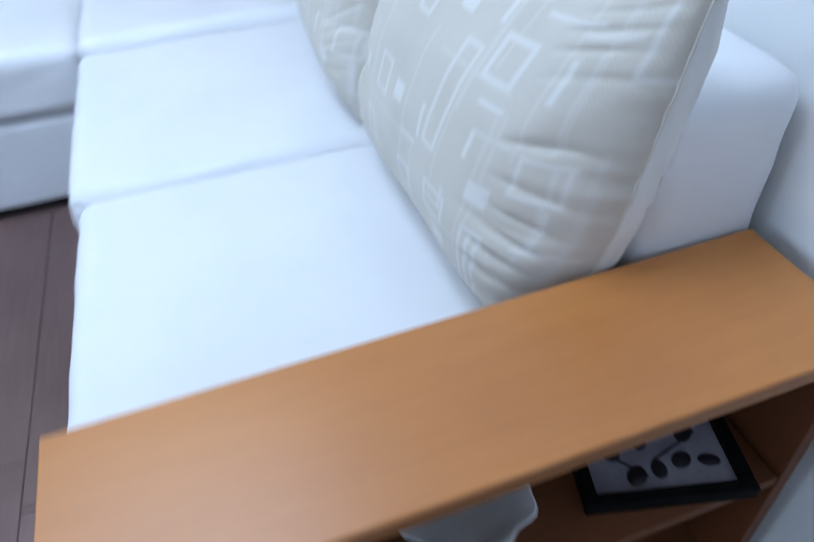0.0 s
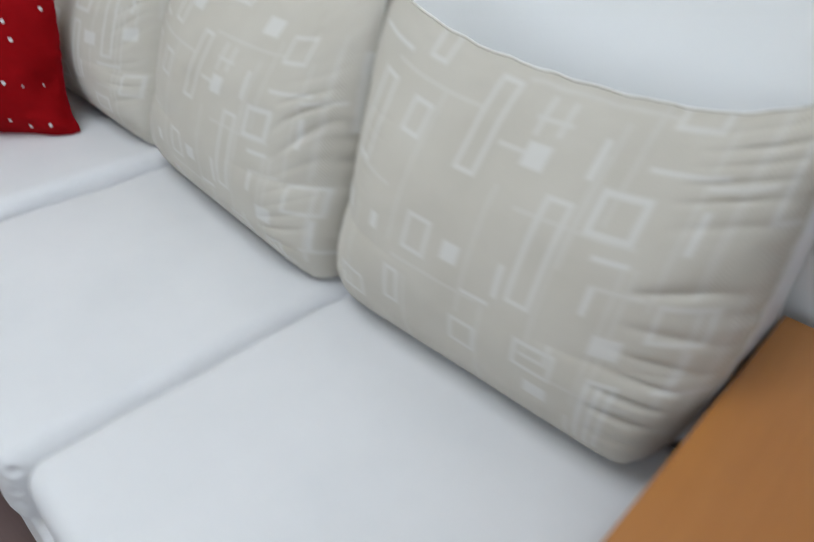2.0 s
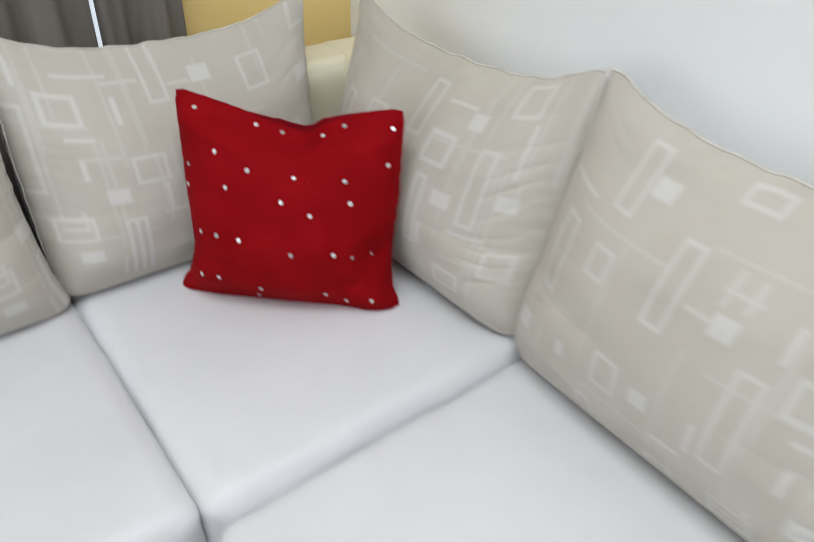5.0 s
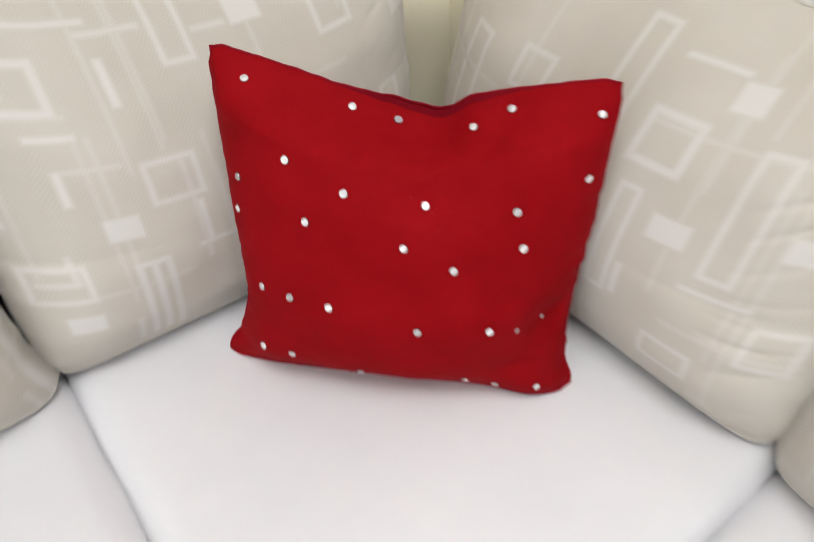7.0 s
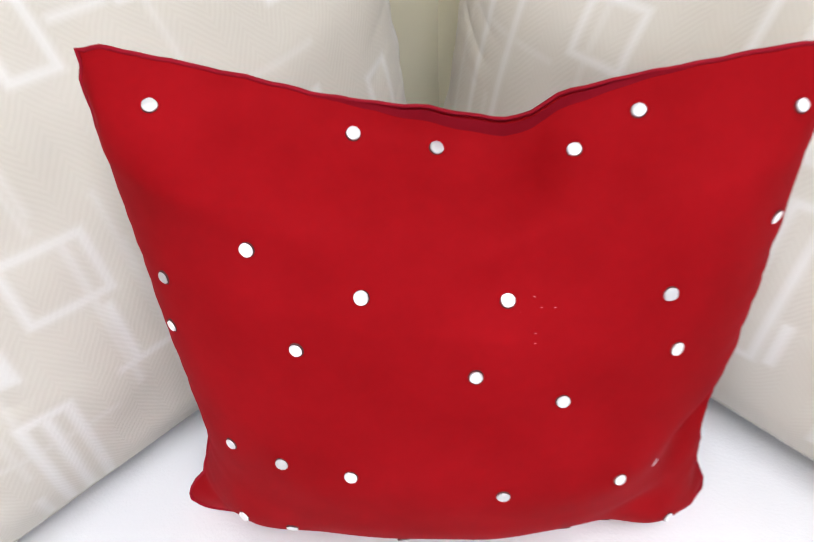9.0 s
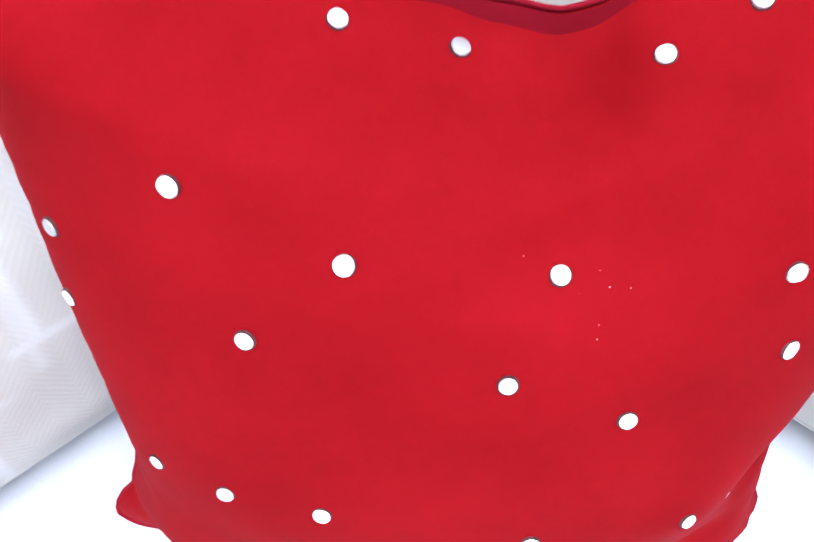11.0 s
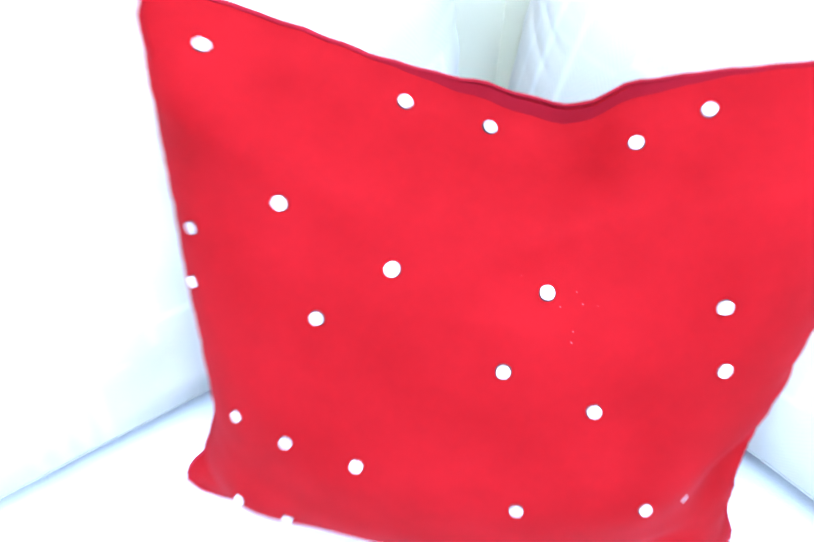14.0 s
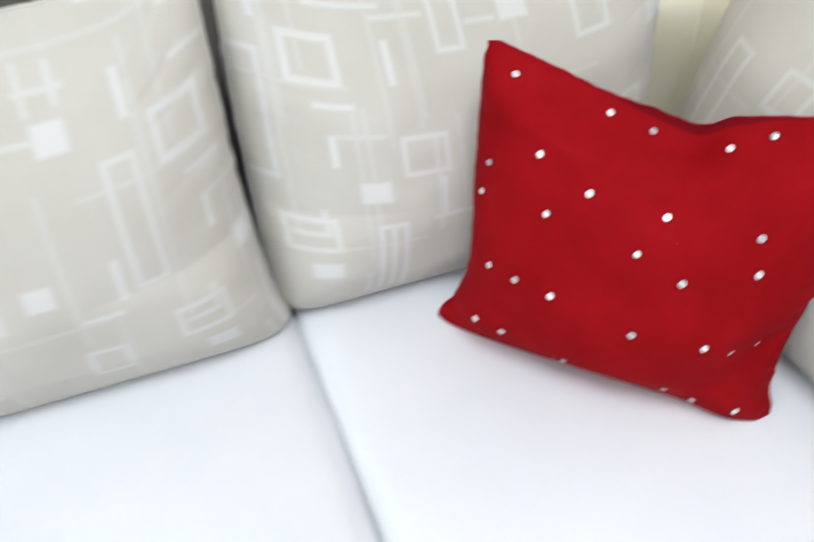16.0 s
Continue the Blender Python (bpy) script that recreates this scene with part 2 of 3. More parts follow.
wall_with_window("wall_north", (WEST - 0.2, NORTH, 0), (0, NORTH + 0.2, TOP), 0, -2.0, -0.56, 0.55, 2.2, YELLOW_WALL,
                 "warm yellow painted wall behind the curtains", "window_1", "white framed window behind grey-brown curtains", 2)
# The west and south windows are out of view, added as light sources.
wall_with_window("wall_west", (WEST - 0.2, SOUTH, 0), (WEST, NORTH, TOP), 1, -3.1, -0.7, 0.85, 2.35, WHITE_WALL,
                 "plain white unseen wall with an added wide window", "window_2", "unseen wide white framed window added to let light in", 3)
wall_with_window("wall_south", (WEST, SOUTH - 0.2, 0), (0, SOUTH, TOP), 0, -2.7, -0.7, 0.85, 2.35, WHITE_WALL,
                 "plain white unseen wall with an added window", "window_3", "unseen white framed window added to let light in", 2)


def curtain(name, x0, x1, label, phase):
    """A hanging cloth in soft pleats, hemmed at the foot."""
    nx, nz = max(8, int((x1 - x0) / 0.008)), 30
    bm = bmesh.new()
    rows = []
    for k in range(nz + 1):
        z = 0.05 + 2.25 * k / nz
        rows.append([])
        for i in range(nx + 1):
            x = x0 + (x1 - x0) * i / nx
            y = 0.022 + 0.016 * math.sin(x * 62 + phase) + 0.006 * math.sin(x * 149 + 1.3 * phase + z * 0.8) + 0.003 * math.sin(z * 3 + x * 9)
            rows[-1].append(bm.verts.new((x, y, z)))
    for a, b in zip(rows, rows[1:]):
        for i in range(nx):
            bm.faces.new((a[i], a[i + 1], b[i + 1], b[i]))
    holder = thing(name, label, "curtain", group="curtains at the north window")
    cloth = part("cloth", bm, CURTAIN, holder)
    solid = cloth.modifiers.new("thickness", "SOLIDIFY")
    solid.thickness = 0.003
    part("hem", box((x0, 0.012, 0.045), (x1, 0.034, 0.075), 0.004), CURTAIN, holder)
    return holder


curtain("curtain", -0.664, -0.478, "grey-brown pleated curtain drawn nearly closed", 0.4)
curtain("curtain", -2.1, -0.674, "grey-brown pleated curtain drawn nearly closed", 1.1)
rod = thing("curtain_rod", "plain dark metal rod carrying the curtains", "curtain rod")
bm = bmesh.new()
bmesh.ops.create_cone(bm, cap_ends=True, segments=16, radius1=0.012, radius2=0.012, depth=1.95, matrix=pose(-1.28, 0.022, 2.31, 0, 90, 0))
part("rod", bm, BLACK_FRAME, rod)
for x in (-2.18, -0.38):
    part("bracket", box((x, 0.01, 2.29), (x + 0.02, NORTH, 2.33), 0.003), BLACK_FRAME, rod)
    bm = bmesh.new()
    bmesh.ops.create_uvsphere(bm, u_segments=14, v_segments=10, radius=0.02, matrix=pose(-2.27 if x < -1 else -0.30, 0.022, 2.31))
    part("finial", bm, BLACK_FRAME, rod)


# Unseen fixture for the overhead lamp; its form is assumed.
assumed_ceiling_light = thing("assumed_ceiling_light", "assumed, unseen flat square ceiling light panel with a white frame", "ceiling light", (-1.1, -1.42, 2.55))
part("housing", box((-0.6, -0.6, 0.012), (0.6, 0.6, 0.05), 0.004), FRAME_WHITE, assumed_ceiling_light, smooth=False)
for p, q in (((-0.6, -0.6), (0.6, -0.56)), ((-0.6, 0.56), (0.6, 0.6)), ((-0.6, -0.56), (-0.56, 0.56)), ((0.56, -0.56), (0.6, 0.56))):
    part("frame", box((*p, -0.008), (*q, 0.012), 0.002), FRAME_WHITE, assumed_ceiling_light, smooth=False)
part("diffuser", box((-0.56, -0.56, 0.0), (0.56, 0.56, 0.008)), FRAME_WHITE, assumed_ceiling_light, smooth=False)


# added glowing sheet that stands for the daylight outside the curtained window
backdrop_mat, bn, bl, bb = material("glowing_backdrop", 0.9)
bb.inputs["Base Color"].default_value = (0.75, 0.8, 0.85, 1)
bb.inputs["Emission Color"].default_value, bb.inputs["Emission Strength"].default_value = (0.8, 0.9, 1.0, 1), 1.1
tagged(part("backdrop", box((-5, 3.0, -1.0), (4, 3.1, 4.5)), backdrop_mat, smooth=False), "added glowing backdrop for the daylight outside the window", "backdrop", kind="structure")


# ---- the corner sofa ----
def padded(lo, hi, radius, crown=0.0, wrinkle=0.0, seed=0, n=26, sag=0.0, tucks=()):
    """A stuffed block: rounded edges, a crowned top, faint folds at its rims."""
    size = [hi[i] - lo[i] for i in range(3)]
    bm = bmesh.new()
    bmesh.ops.create_cube(bm, size=1)
    bmesh.ops.subdivide_edges(bm, edges=bm.edges[:], cuts=n - 1, use_grid_fill=True)
    half = Vector([s / 2 for s in size])
    mid = Vector([(lo[i] + hi[i]) / 2 for i in range(3)])
    for v in bm.verts:
        q = Vector(v.co) * 2
        # crowd the rings towards the edges, where the rounding is
        q = Vector([math.copysign(1 - (1 - abs(c)) ** 1.5, c) for c in q])
        p = Vector([q[i] * half[i] for i in range(3)])
        core = Vector([max(-(half[i] - radius), min(half[i] - radius, p[i])) for i in range(3)])
        off = p - core
        if off.length > 1e-6:
            # the cube's skin is pushed onto the rounded skin
            big = max(abs(off[i]) for i in range(3))
            p = core + off.normalized() * big
        fx, fy = 1 - (p.x / half.x) ** 2, 1 - (p.y / half.y) ** 2
        fz = 1 - (p.z / half.z) ** 2
        if p.z > 0:
            p.z += crown * max(0, fx) ** 0.7 * max(0, fy) ** 0.7
        belly = max(0, fz)
        p.x += math.copysign(sag * belly * max(0, fy) ** 0.5, p.x) if abs(p.x) > half.x - radius else 0
        p.y += math.copysign(sag * belly * max(0, fx) ** 0.5, p.y) if abs(p.y) > half.y - radius else 0
        if wrinkle:
            w = noise.noise(Vector((p.x * 7 + seed, p.y * 7, p.z * 16))) + 0.5 * noise.noise(Vector((p.x * 21, p.y * 21 + seed, p.z * 30)))
            rim = max(abs(p.x) / half.x, abs(p.y) / half.y) ** 6
            p += off.normalized() * w * wrinkle * (0.25 + rim) if off.length > 1e-6 else Vector((0, 0, w * wrinkle * 0.25))
        at = p + mid
        # tucks where the cover is pulled in
        for tx, ty, tz, deep, wide in tucks:
            d = Vector(((at.x - tx) / wide, (at.y - ty) / (2.2 * wide), (at.z - tz) / wide)).length
            pull = math.exp(-d * d)
            at -= p.normalized() * deep * pull * (0.7 + 0.5 * math.sin(d * 5))
        v.co = at
    return bm


def seam(points, radius, bm=None):
    """A thin cord along a line of points."""
    bm = bm or bmesh.new()
    rings = []
    n = len(points)
    for i, p in enumerate(points):
        d = (Vector(points[min(i + 1, n - 1)]) - Vector(points[max(i - 1, 0)])).normalized()
        side = d.orthogonal().normalized()
        up = d.cross(side)
        rings.append([bm.verts.new(Vector(p) + radius * (math.cos(a) * side + math.sin(a) * up)) for a in (k * math.pi / 3 for k in range(6))])
    for a, b in zip(rings, rings[1:]):
        best = min(range(6), key=lambda s: sum((a[k].co - b[(k + s) % 6].co).length for k in range(6)))
        for k in range(6):
            bm.faces.new((a[k], a[(k + 1) % 6], b[(k + 1 + best) % 6], b[(k + best) % 6]))
    return bm


FRONT, SEAT, JOIN = -0.885, 0.43, 0.29
east = thing("sofa_section", "white leatherette two-seat section of a corner sofa", "sofa", group="corner sofa")
part("base", padded((FRONT - 0.010, -2.155, 0.03), (-0.03, -0.905, JOIN), 0.022, 0, 0.0015, 1), LEATHER, east)
part("backrest", padded((-0.20, -2.143, JOIN), (-0.012, -0.436, 0.772), 0.035, 0.006, 0.002, 2), LEATHER, east)
# Recessed plinths coloured black to draw the shadow line under each base.
part("plinth", box((FRONT + 0.03, -2.12, 0), (-0.06, -0.93, 0.03)), SHADOW_GAP, east)
corner = thing("sofa_section", "white leatherette corner section of the sofa", "sofa", group="corner sofa")
part("base", padded((-0.898, -0.897, 0.03), (-0.03, -0.012, JOIN), 0.022, 0, 0.0015, 3), LEATHER, corner)
part("backrest", padded((-0.908, -0.20, JOIN), (-0.44, -0.025, 0.775), 0.045, 0.006, 0.002, 7), LEATHER, corner)
# Corner blocks of the white backrest, tinted for the warm bounce light.
part("corner_pad", padded((-0.436, -0.204, JOIN), (-0.034, -0.03, 0.766), 0.04, 0.004, 0.002, 9), BOUNCE_CREAM, corner, "white leatherette corner of the backrest, tinted cream for warm bounce light")
part("corner_pad", padded((-0.207, -0.43, JOIN + 0.003), (-0.03, -0.034, 0.772), 0.04, 0.004, 0.002, 10), BOUNCE_CREAM, corner, "white leatherette corner of the backrest, tinted cream for warm bounce light")
part("plinth", box((-0.87, -0.88, 0), (-0.06, -0.06, 0.03)), SHADOW_GAP, corner)
north = thing("sofa_section", "white leatherette side section of a corner sofa", "sofa", group="corner sofa")
part("base", padded((-2.16, FRONT, 0.03), (-0.908, -0.03, JOIN - 0.016), 0.022, 0, 0.0015, 5), LEATHER, north)
part("backrest", padded((-2.16, -0.20, JOIN), (-0.962, -0.025, 0.775), 0.045, 0.006, 0.002, 6), LEATHER, north)
part("plinth", box((-2.13, FRONT + 0.03, 0), (-0.93, -0.06, 0.03)), SHADOW_GAP, north)


def seat_cushion(lo, hi, label, seed, tucks=()):
    c = thing("seat_cushion", label, "seat cushion", group="sofa seat cushions")
    part("cover", padded(lo, hi, 0.036, 0.009, 0.0028, seed, 44, 0.003, tucks), LEATHER, c)
    x0, x1, y0, y1, z = lo[0] + 0.004, hi[0] - 0.004, lo[1] + 0.004, hi[1] - 0.004, lo[2] + 0.022
    r = 0.03
    ring = []
    for cx, cy, a0 in ((x1 - r, y1 - r, 0), (x0 + r, y1 - r, 90), (x0 + r, y0 + r, 180), (x1 - r, y0 + r, 270)):
        ring += [(cx + r * math.cos(radians(a0 + a)), cy + r * math.sin(radians(a0 + a)), z) for a in range(0, 91, 15)]
    part("welt_seam", seam(ring + ring[:1], 0.0035), LEATHER, c)
    return c


seat_cushion((-0.884, -2.158, JOIN + 0.002), (-0.205, -1.541, SEAT), "white leatherette seat cushion beside the wooden shelf", 11)
seat_cushion((-0.906, -1.542, JOIN + 0.002), (-0.205, -0.908, SEAT + 0.003), "white leatherette seat cushion with a creased front corner", 12, ((-0.886, -1.515, 0.405, 0.012, 0.016), (-0.896, -1.525, 0.372, 0.008, 0.011), (-0.898, -1.528, 0.345, 0.006, 0.010)))
seat_cushion((-0.902, -0.909, JOIN + 0.002), (-0.205, -0.205, SEAT + 0.026), "thicker white leatherette corner seat cushion", 13, ((-0.872, -0.885, 0.438, 0.008, 0.013),))
seat_cushion((-1.535, -0.893, JOIN - 0.012), (-0.901, -0.205, SEAT + 0.018), "white leatherette seat cushion on the side section", 14)
seat_cushion((-2.155, -0.893, JOIN - 0.012), (-1.536, -0.205, SEAT + 0.016), "white leatherette seat cushion on the side section", 15)


# ---- cushions ----
class Stuffed:
    """The form of a stuffed cushion that stands on its lower edge: x across, z up, -y out of the face."""

    def __init__(self, width, height, depth, rise, bulge, sides, narrow, tops, lift, seed, crease=0.0, pinch=0.0, at=0.0, back=0.25, full=(3.2, 0.6), blunt=0.0, square=0.0, dents=(), lumps=0.006):
        self.width, self.height, self.depth, self.rise, self.bulge = width, height, depth, rise, bulge
        self.sides, self.narrow, self.tops, self.lift = sides, narrow, tops, lift
        self.seed, self.crease, self.pinch, self.at, self.back, self.full, self.blunt, self.square, self.dents, self.lumps = seed, crease, pinch, at, back, full, blunt, square, dents, lumps

    def point(self, s, t, side=1):
        a = 2 * s - 1
        reach = step(t, self.sides, self.narrow[a > 0])
        x = a * self.width / 2 * (1 + (reach - 1) * abs(a) ** 2)
        top = self.height * step(a, self.tops, self.lift)
        z = t * top
        rim = max(0.0, 1 - abs(a) ** (self.full[0] + self.square * step(t, (0, 0.08, 0.35), (1, 0.75, 0)))) ** self.full[1]
        if side > 0:
            w = self.depth * rim * step(t, self.rise, self.bulge)
            near = math.exp(-(((a - self.at) / 0.36) ** 2)) * step(t, (0.72, 0.93, 1), (0, 1, 0.3))
            w -= self.pinch * near
            for da, dt, wide, tall, deep in self.dents:
                w += deep * math.exp(-(((a - da) / wide) ** 2) - ((t - dt) / tall) ** 2) * min(1.0, 14 * min(1 - t, 1 - abs(a)))
            # a soft ridge that runs aslant below the dip in the upper edge, and a shallow hollow beside it
            along = a - self.at - 0.15 + 2.4 * (0.92 - t)
            near = step(t, (0.72, 0.82, 0.90, 0.97), (0, 1, 1, 0))
            w += self.pinch * near * (0.16 * math.exp(-((along / 0.10) ** 2)) - 0.10 * math.exp(-(((along - 0.2) / 0.12) ** 2)))
        else:
            w = -self.back * self.depth * rim * max(0.0, math.sin(math.pi * (0.04 + 0.96 * t)))
        fold = 0.0
        if self.crease and side > 0:
            bend = 38 * t - 5 * abs(a) + 9 * noise.noise(Vector((3.5 * t, 1.2 * a, self.seed)))
            fold = step(abs(a), (0.6, 0.86, 0.97, 1), (0, 1, 0.8, 0)) * (1 - abs(math.sin(bend + self.seed))) ** 2 * (0.2 + 1.5 * abs(noise.noise(Vector((6 * t, 2 * a, self.seed)))))
            fold *= (1.0 if a > 0 else 0.3)
        dent = noise.noise(Vector((3.2 * s + self.seed, 3.2 * t, side))) + 0.35 * noise.noise(Vector((10 * s, 10 * t + self.seed, side)))
        inner = min(1.0, 8 * min(s, 1 - s, t + 0.02, 1 - t))
        w += side * inner * (self.lumps * dent - self.crease * fold)
        if self.crease:
            hem = math.exp(-((min(1 - t, s, 1 - s) / 0.07) ** 2)) * min(1.0, 30 * min(1 - t, s, 1 - s))
            w += side * hem * 0.003 * noise.noise(Vector((17 * s + self.seed, 17 * t, 2.0)))
            z += 0.003 * noise.noise(Vector((15 * s, 3.0, self.seed))) * step(t, (0.8, 1.0), (0, 1))
        if self.blunt:
            # rounded corners and a slightly wavy side seam
            q = max(0.0, (abs(a) - 0.92) / 0.08) * max(0.0, (t - 0.92) / 0.08, (0.04 - t) / 0.05)
            x -= math.copysign(self.blunt * 0.7 * q, a)
            z += (-1 if t > 0.5 else 1) * self.blunt * q
            x += 0.0026 * noise.noise(Vector((26 * t, 4.0, math.copysign(2, a)))) * abs(a) ** 8
            z += 0.0022 * noise.noise(Vector((22 * s, 9.0, 1.0))) * step(t, (0.85, 1.0), (0, 1))
        return Vector((x, -w, z))

    def sheet(self, nx, nz, side, motif=None, u0=0.0, v0=0.0):
        bm = bmesh.new()
        shade = bm.verts.layers.float.new("motif")
        uv = bm.loops.layers.uv.new("cloth")
        grid, place = [], {}
        for k in range(nz + 1):
            grid.append([])
            for i in range(nx + 1):
                s, t = i / nx, k / nz
                v = bm.verts.new(self.point(s, t, side))
                if motif is not None:
                    v[shade] = motif(s, t)
                place[v] = (s * self.width + u0, t * self.height + v0)
                grid[-1].append(v)
        for a, b in zip(grid, grid[1:]):
            for i in range(nx):
                f = bm.faces.new((a[i], a[i + 1], b[i + 1], b[i]) if side > 0 else (a[i], b[i], b[i + 1], a[i + 1]))
                for loop in f.loops:
                    loop[uv].uv = place[loop.vert]
        return bm

    def rim(self, side=1):
        ring = [(s / 60, 0.0) for s in range(61)] + [(1.0, t / 40) for t in range(1, 41)]
        ring += [(1 - s / 60, 1.0) for s in range(1, 61)] + [(0.0, 1 - t / 40) for t in range(1, 41)]
        return [self.point(s, t, side) for s, t in ring]


class Motif:
    """White shapes of the print, in metres of cloth, on a repeat of ACROSS by UP."""

    ACROSS, UP = 1.0, 0.62

    def __init__(self):
        self.marks = []

    def solid(self, u, v, w, h, ink=0.8):
        self.marks.append((u, v, w, h, 0.0, ink))
        return self

    def frame_of(self, u, v, w, h, line=0.0065, ink=0.72):
        self.marks.append((u, v, w, h, line, ink))
        return self

    def ink(self, x, y):
        best = 0.0
        for u, v, w, h, line, ink in self.marks:
            p = (x - u + 0.02) % self.ACROSS - 0.02
            if p > w + 0.004 or p < -0.004:
                continue
            q = (y - v + 0.02) % self.UP - 0.02
            if -0.004 < q < h + 0.004:
                edge = min(p, w - p, q, h - q)
                a = min(1, max(0, edge / 0.0045 + 0.5))
                if line:
                    a *= min(1, max(0, (line - edge) / 0.0045 + 0.5))
                best = max(best, a * ink)
        return best


M = Motif()
# the upright frames, squares and dashes of the design
M.frame_of(0.252, 0.346, 0.036, 0.135).solid(0.338, 0.384, 0.033, 0.033).solid(0.298, 0.398, 0.040, 0.006, 0.6).solid(0.335, 0.425, 0.007, 0.052, 0.6)
M.solid(0.365, 0.430, 0.007, 0.045, 0.6).solid(0.330, 0.445, 0.050, 0.006, 0.6).solid(0.425, 0.395, 0.009, 0.052).solid(0.283, 0.220, 0.028, 0.029)
M.frame_of(0.213, 0.203, 0.045, 0.060).solid(0.372, 0.203, 0.008, 0.052).frame_of(0.392, 0.208, 0.038, 0.155).frame_of(0.452, 0.333, 0.062, 0.060, 0.009)
M.solid(0.476, 0.307, 0.046, 0.007).solid(0.487, 0.235, 0.008, 0.040).solid(0.490, 0.272, 0.062, 0.005, 0.5).frame_of(0.315, 0.090, 0.046, 0.048)
M.frame_of(0.420, 0.118, 0.062, 0.046).solid(0.325, 0.185, 0.046, 0.006).frame_of(0.567, 0.218, 0.060, 0.054).solid(0.513, 0.186, 0.036, 0.029)
M.solid(0.526, 0.028, 0.008, 0.126).solid(0.542, 0.028, 0.008, 0.120).solid(0.558, 0.028, 0.008, 0.126).solid(0.526, 0.147, 0.040, 0.007).solid(0.510, 0.030, 0.007, 0.045, 0.6)
M.solid(0.444, 0.077, 0.036, 0.023).solid(0.430, 0.140, 0.040, 0.006, 0.6).solid(0.466, 0.140, 0.007, 0.036, 0.6).frame_of(0.490, 0.475, 0.055, 0.050)
M.solid(0.490, 0.423, 0.086, 0.006).solid(0.567, 0.335, 0.009, 0.052).solid(0.600, 0.150, 0.056, 0.006).solid(0.612, 0.150, 0.007, 0.062).solid(0.607, 0.130, 0.006, 0.14, 0.5)
M.frame_of(0.130, 0.460, 0.036, 0.108).solid(0.171, 0.503, 0.035, 0.031).solid(0.408, 0.515, 0.042, 0.031).frame_of(0.280, 0.548, 0.056, 0.032)
M.frame_of(0.633, 0.366, 0.038, 0.125).solid(0.722, 0.392, 0.040, 0.033).solid(0.560, 0.410, 0.066, 0.006, 0.6).solid(0.676, 0.395, 0.040, 0.006, 0.6)
M.frame_of(0.820, 0.350, 0.050, 0.072).solid(0.800, 0.250, 0.031, 0.030).frame_of(0.700, 0.200, 0.050, 0.072).frame_of(0.780, 0.080, 0.060, 0.050)
M.frame_of(0.880, 0.120, 0.036, 0.135).solid(0.930, 0.320, 0.031, 0.030).frame_of(0.950, 0.205, 0.050, 0.052).frame_of(0.940, 0.420, 0.040, 0.100)
M.frame_of(0.140, 0.355, 0.040, 0.052).solid(0.140, 0.200, 0.016, 0.026).frame_of(0.190, 0.095, 0.030, 0.066).frame_of(0.060, 0.280, 0.036, 0.130).solid(0.040, 0.190, 0.034, 0.030)
M.frame_of(0.080, 0.060, 0.060, 0.045).solid(0.030, 0.450, 0.070, 0.006).solid(0.760, 0.480, 0.009, 0.080).frame_of(0.690, 0.540, 0.060, 0.040).solid(0.660, 0.090, 0.009, 0.060)

CORNER = Motif()
CORNER.frame_of(0.352, 0.283, 0.064, 0.064, 0.009).solid(0.410, 0.212, 0.042, 0.030).frame_of(0.362, 0.115, 0.028, 0.145).frame_of(0.445, 0.058, 0.062, 0.038)
CORNER.frame_of(0.472, 0.190, 0.036, 0.150).solid(0.420, 0.366, 0.032, 0.031).frame_of(0.490, 0.400, 0.050, 0.062).solid(0.542, 0.295, 0.008, 0.095).solid(0.395, 0.120, 0.008, 0.045)
CORNER.solid(0.530, 0.235, 0.034, 0.028).frame_of(0.540, 0.110, 0.046, 0.050).solid(0.462, 0.170, 0.070, 0.006).solid(0.350, 0.400, 0.070, 0.006).frame_of(0.290, 0.320, 0.036, 0.110)
CORNER.solid(0.240, 0.230, 0.034, 0.030).frame_of(0.170, 0.290, 0.050, 0.055).frame_of(0.270, 0.090, 0.050, 0.046).frame_of(0.080, 0.180, 0.038, 0.150).solid(0.140, 0.110, 0.034, 0.028)

# thin threads of white that run between them
for lines in (M, CORNER):
    for u, v, h in ((0.020, 0.06, 0.28), (0.100, 0.01, 0.21), (0.185, 0.20, 0.23), (0.228, 0.01, 0.15), (0.323, 0.15, 0.20), (0.360, 0.01, 0.17), (0.440, 0.28, 0.19),
                    (0.470, 0.35, 0.16), (0.528, 0.03, 0.28), (0.556, 0.26, 0.22), (0.595, 0.28, 0.22), (0.640, 0.05, 0.24)):
        lines.solid(u, v, 0.0048, h, 0.36).solid((u + 0.415) % 1.0, v + 0.09, 0.0048, h, 0.34)
    for u, v, w in ((0.03, 0.275, 0.13), (0.20, 0.18, 0.15), (0.36, 0.33, 0.16), (0.46, 0.12, 0.13), (0.08, 0.43, 0.17), (0.29, 0.485, 0.20), (0.70, 0.31, 0.14)):
        lines.solid(u, v, w, 0.0050, 0.36)

RISE = (0, 0.06, 0.15, 0.35, 0.6, 0.75, 0.92, 1)
BULGE = (0.38, 0.62, 0.84, 1, 0.88, 0.66, 0.27, 0)
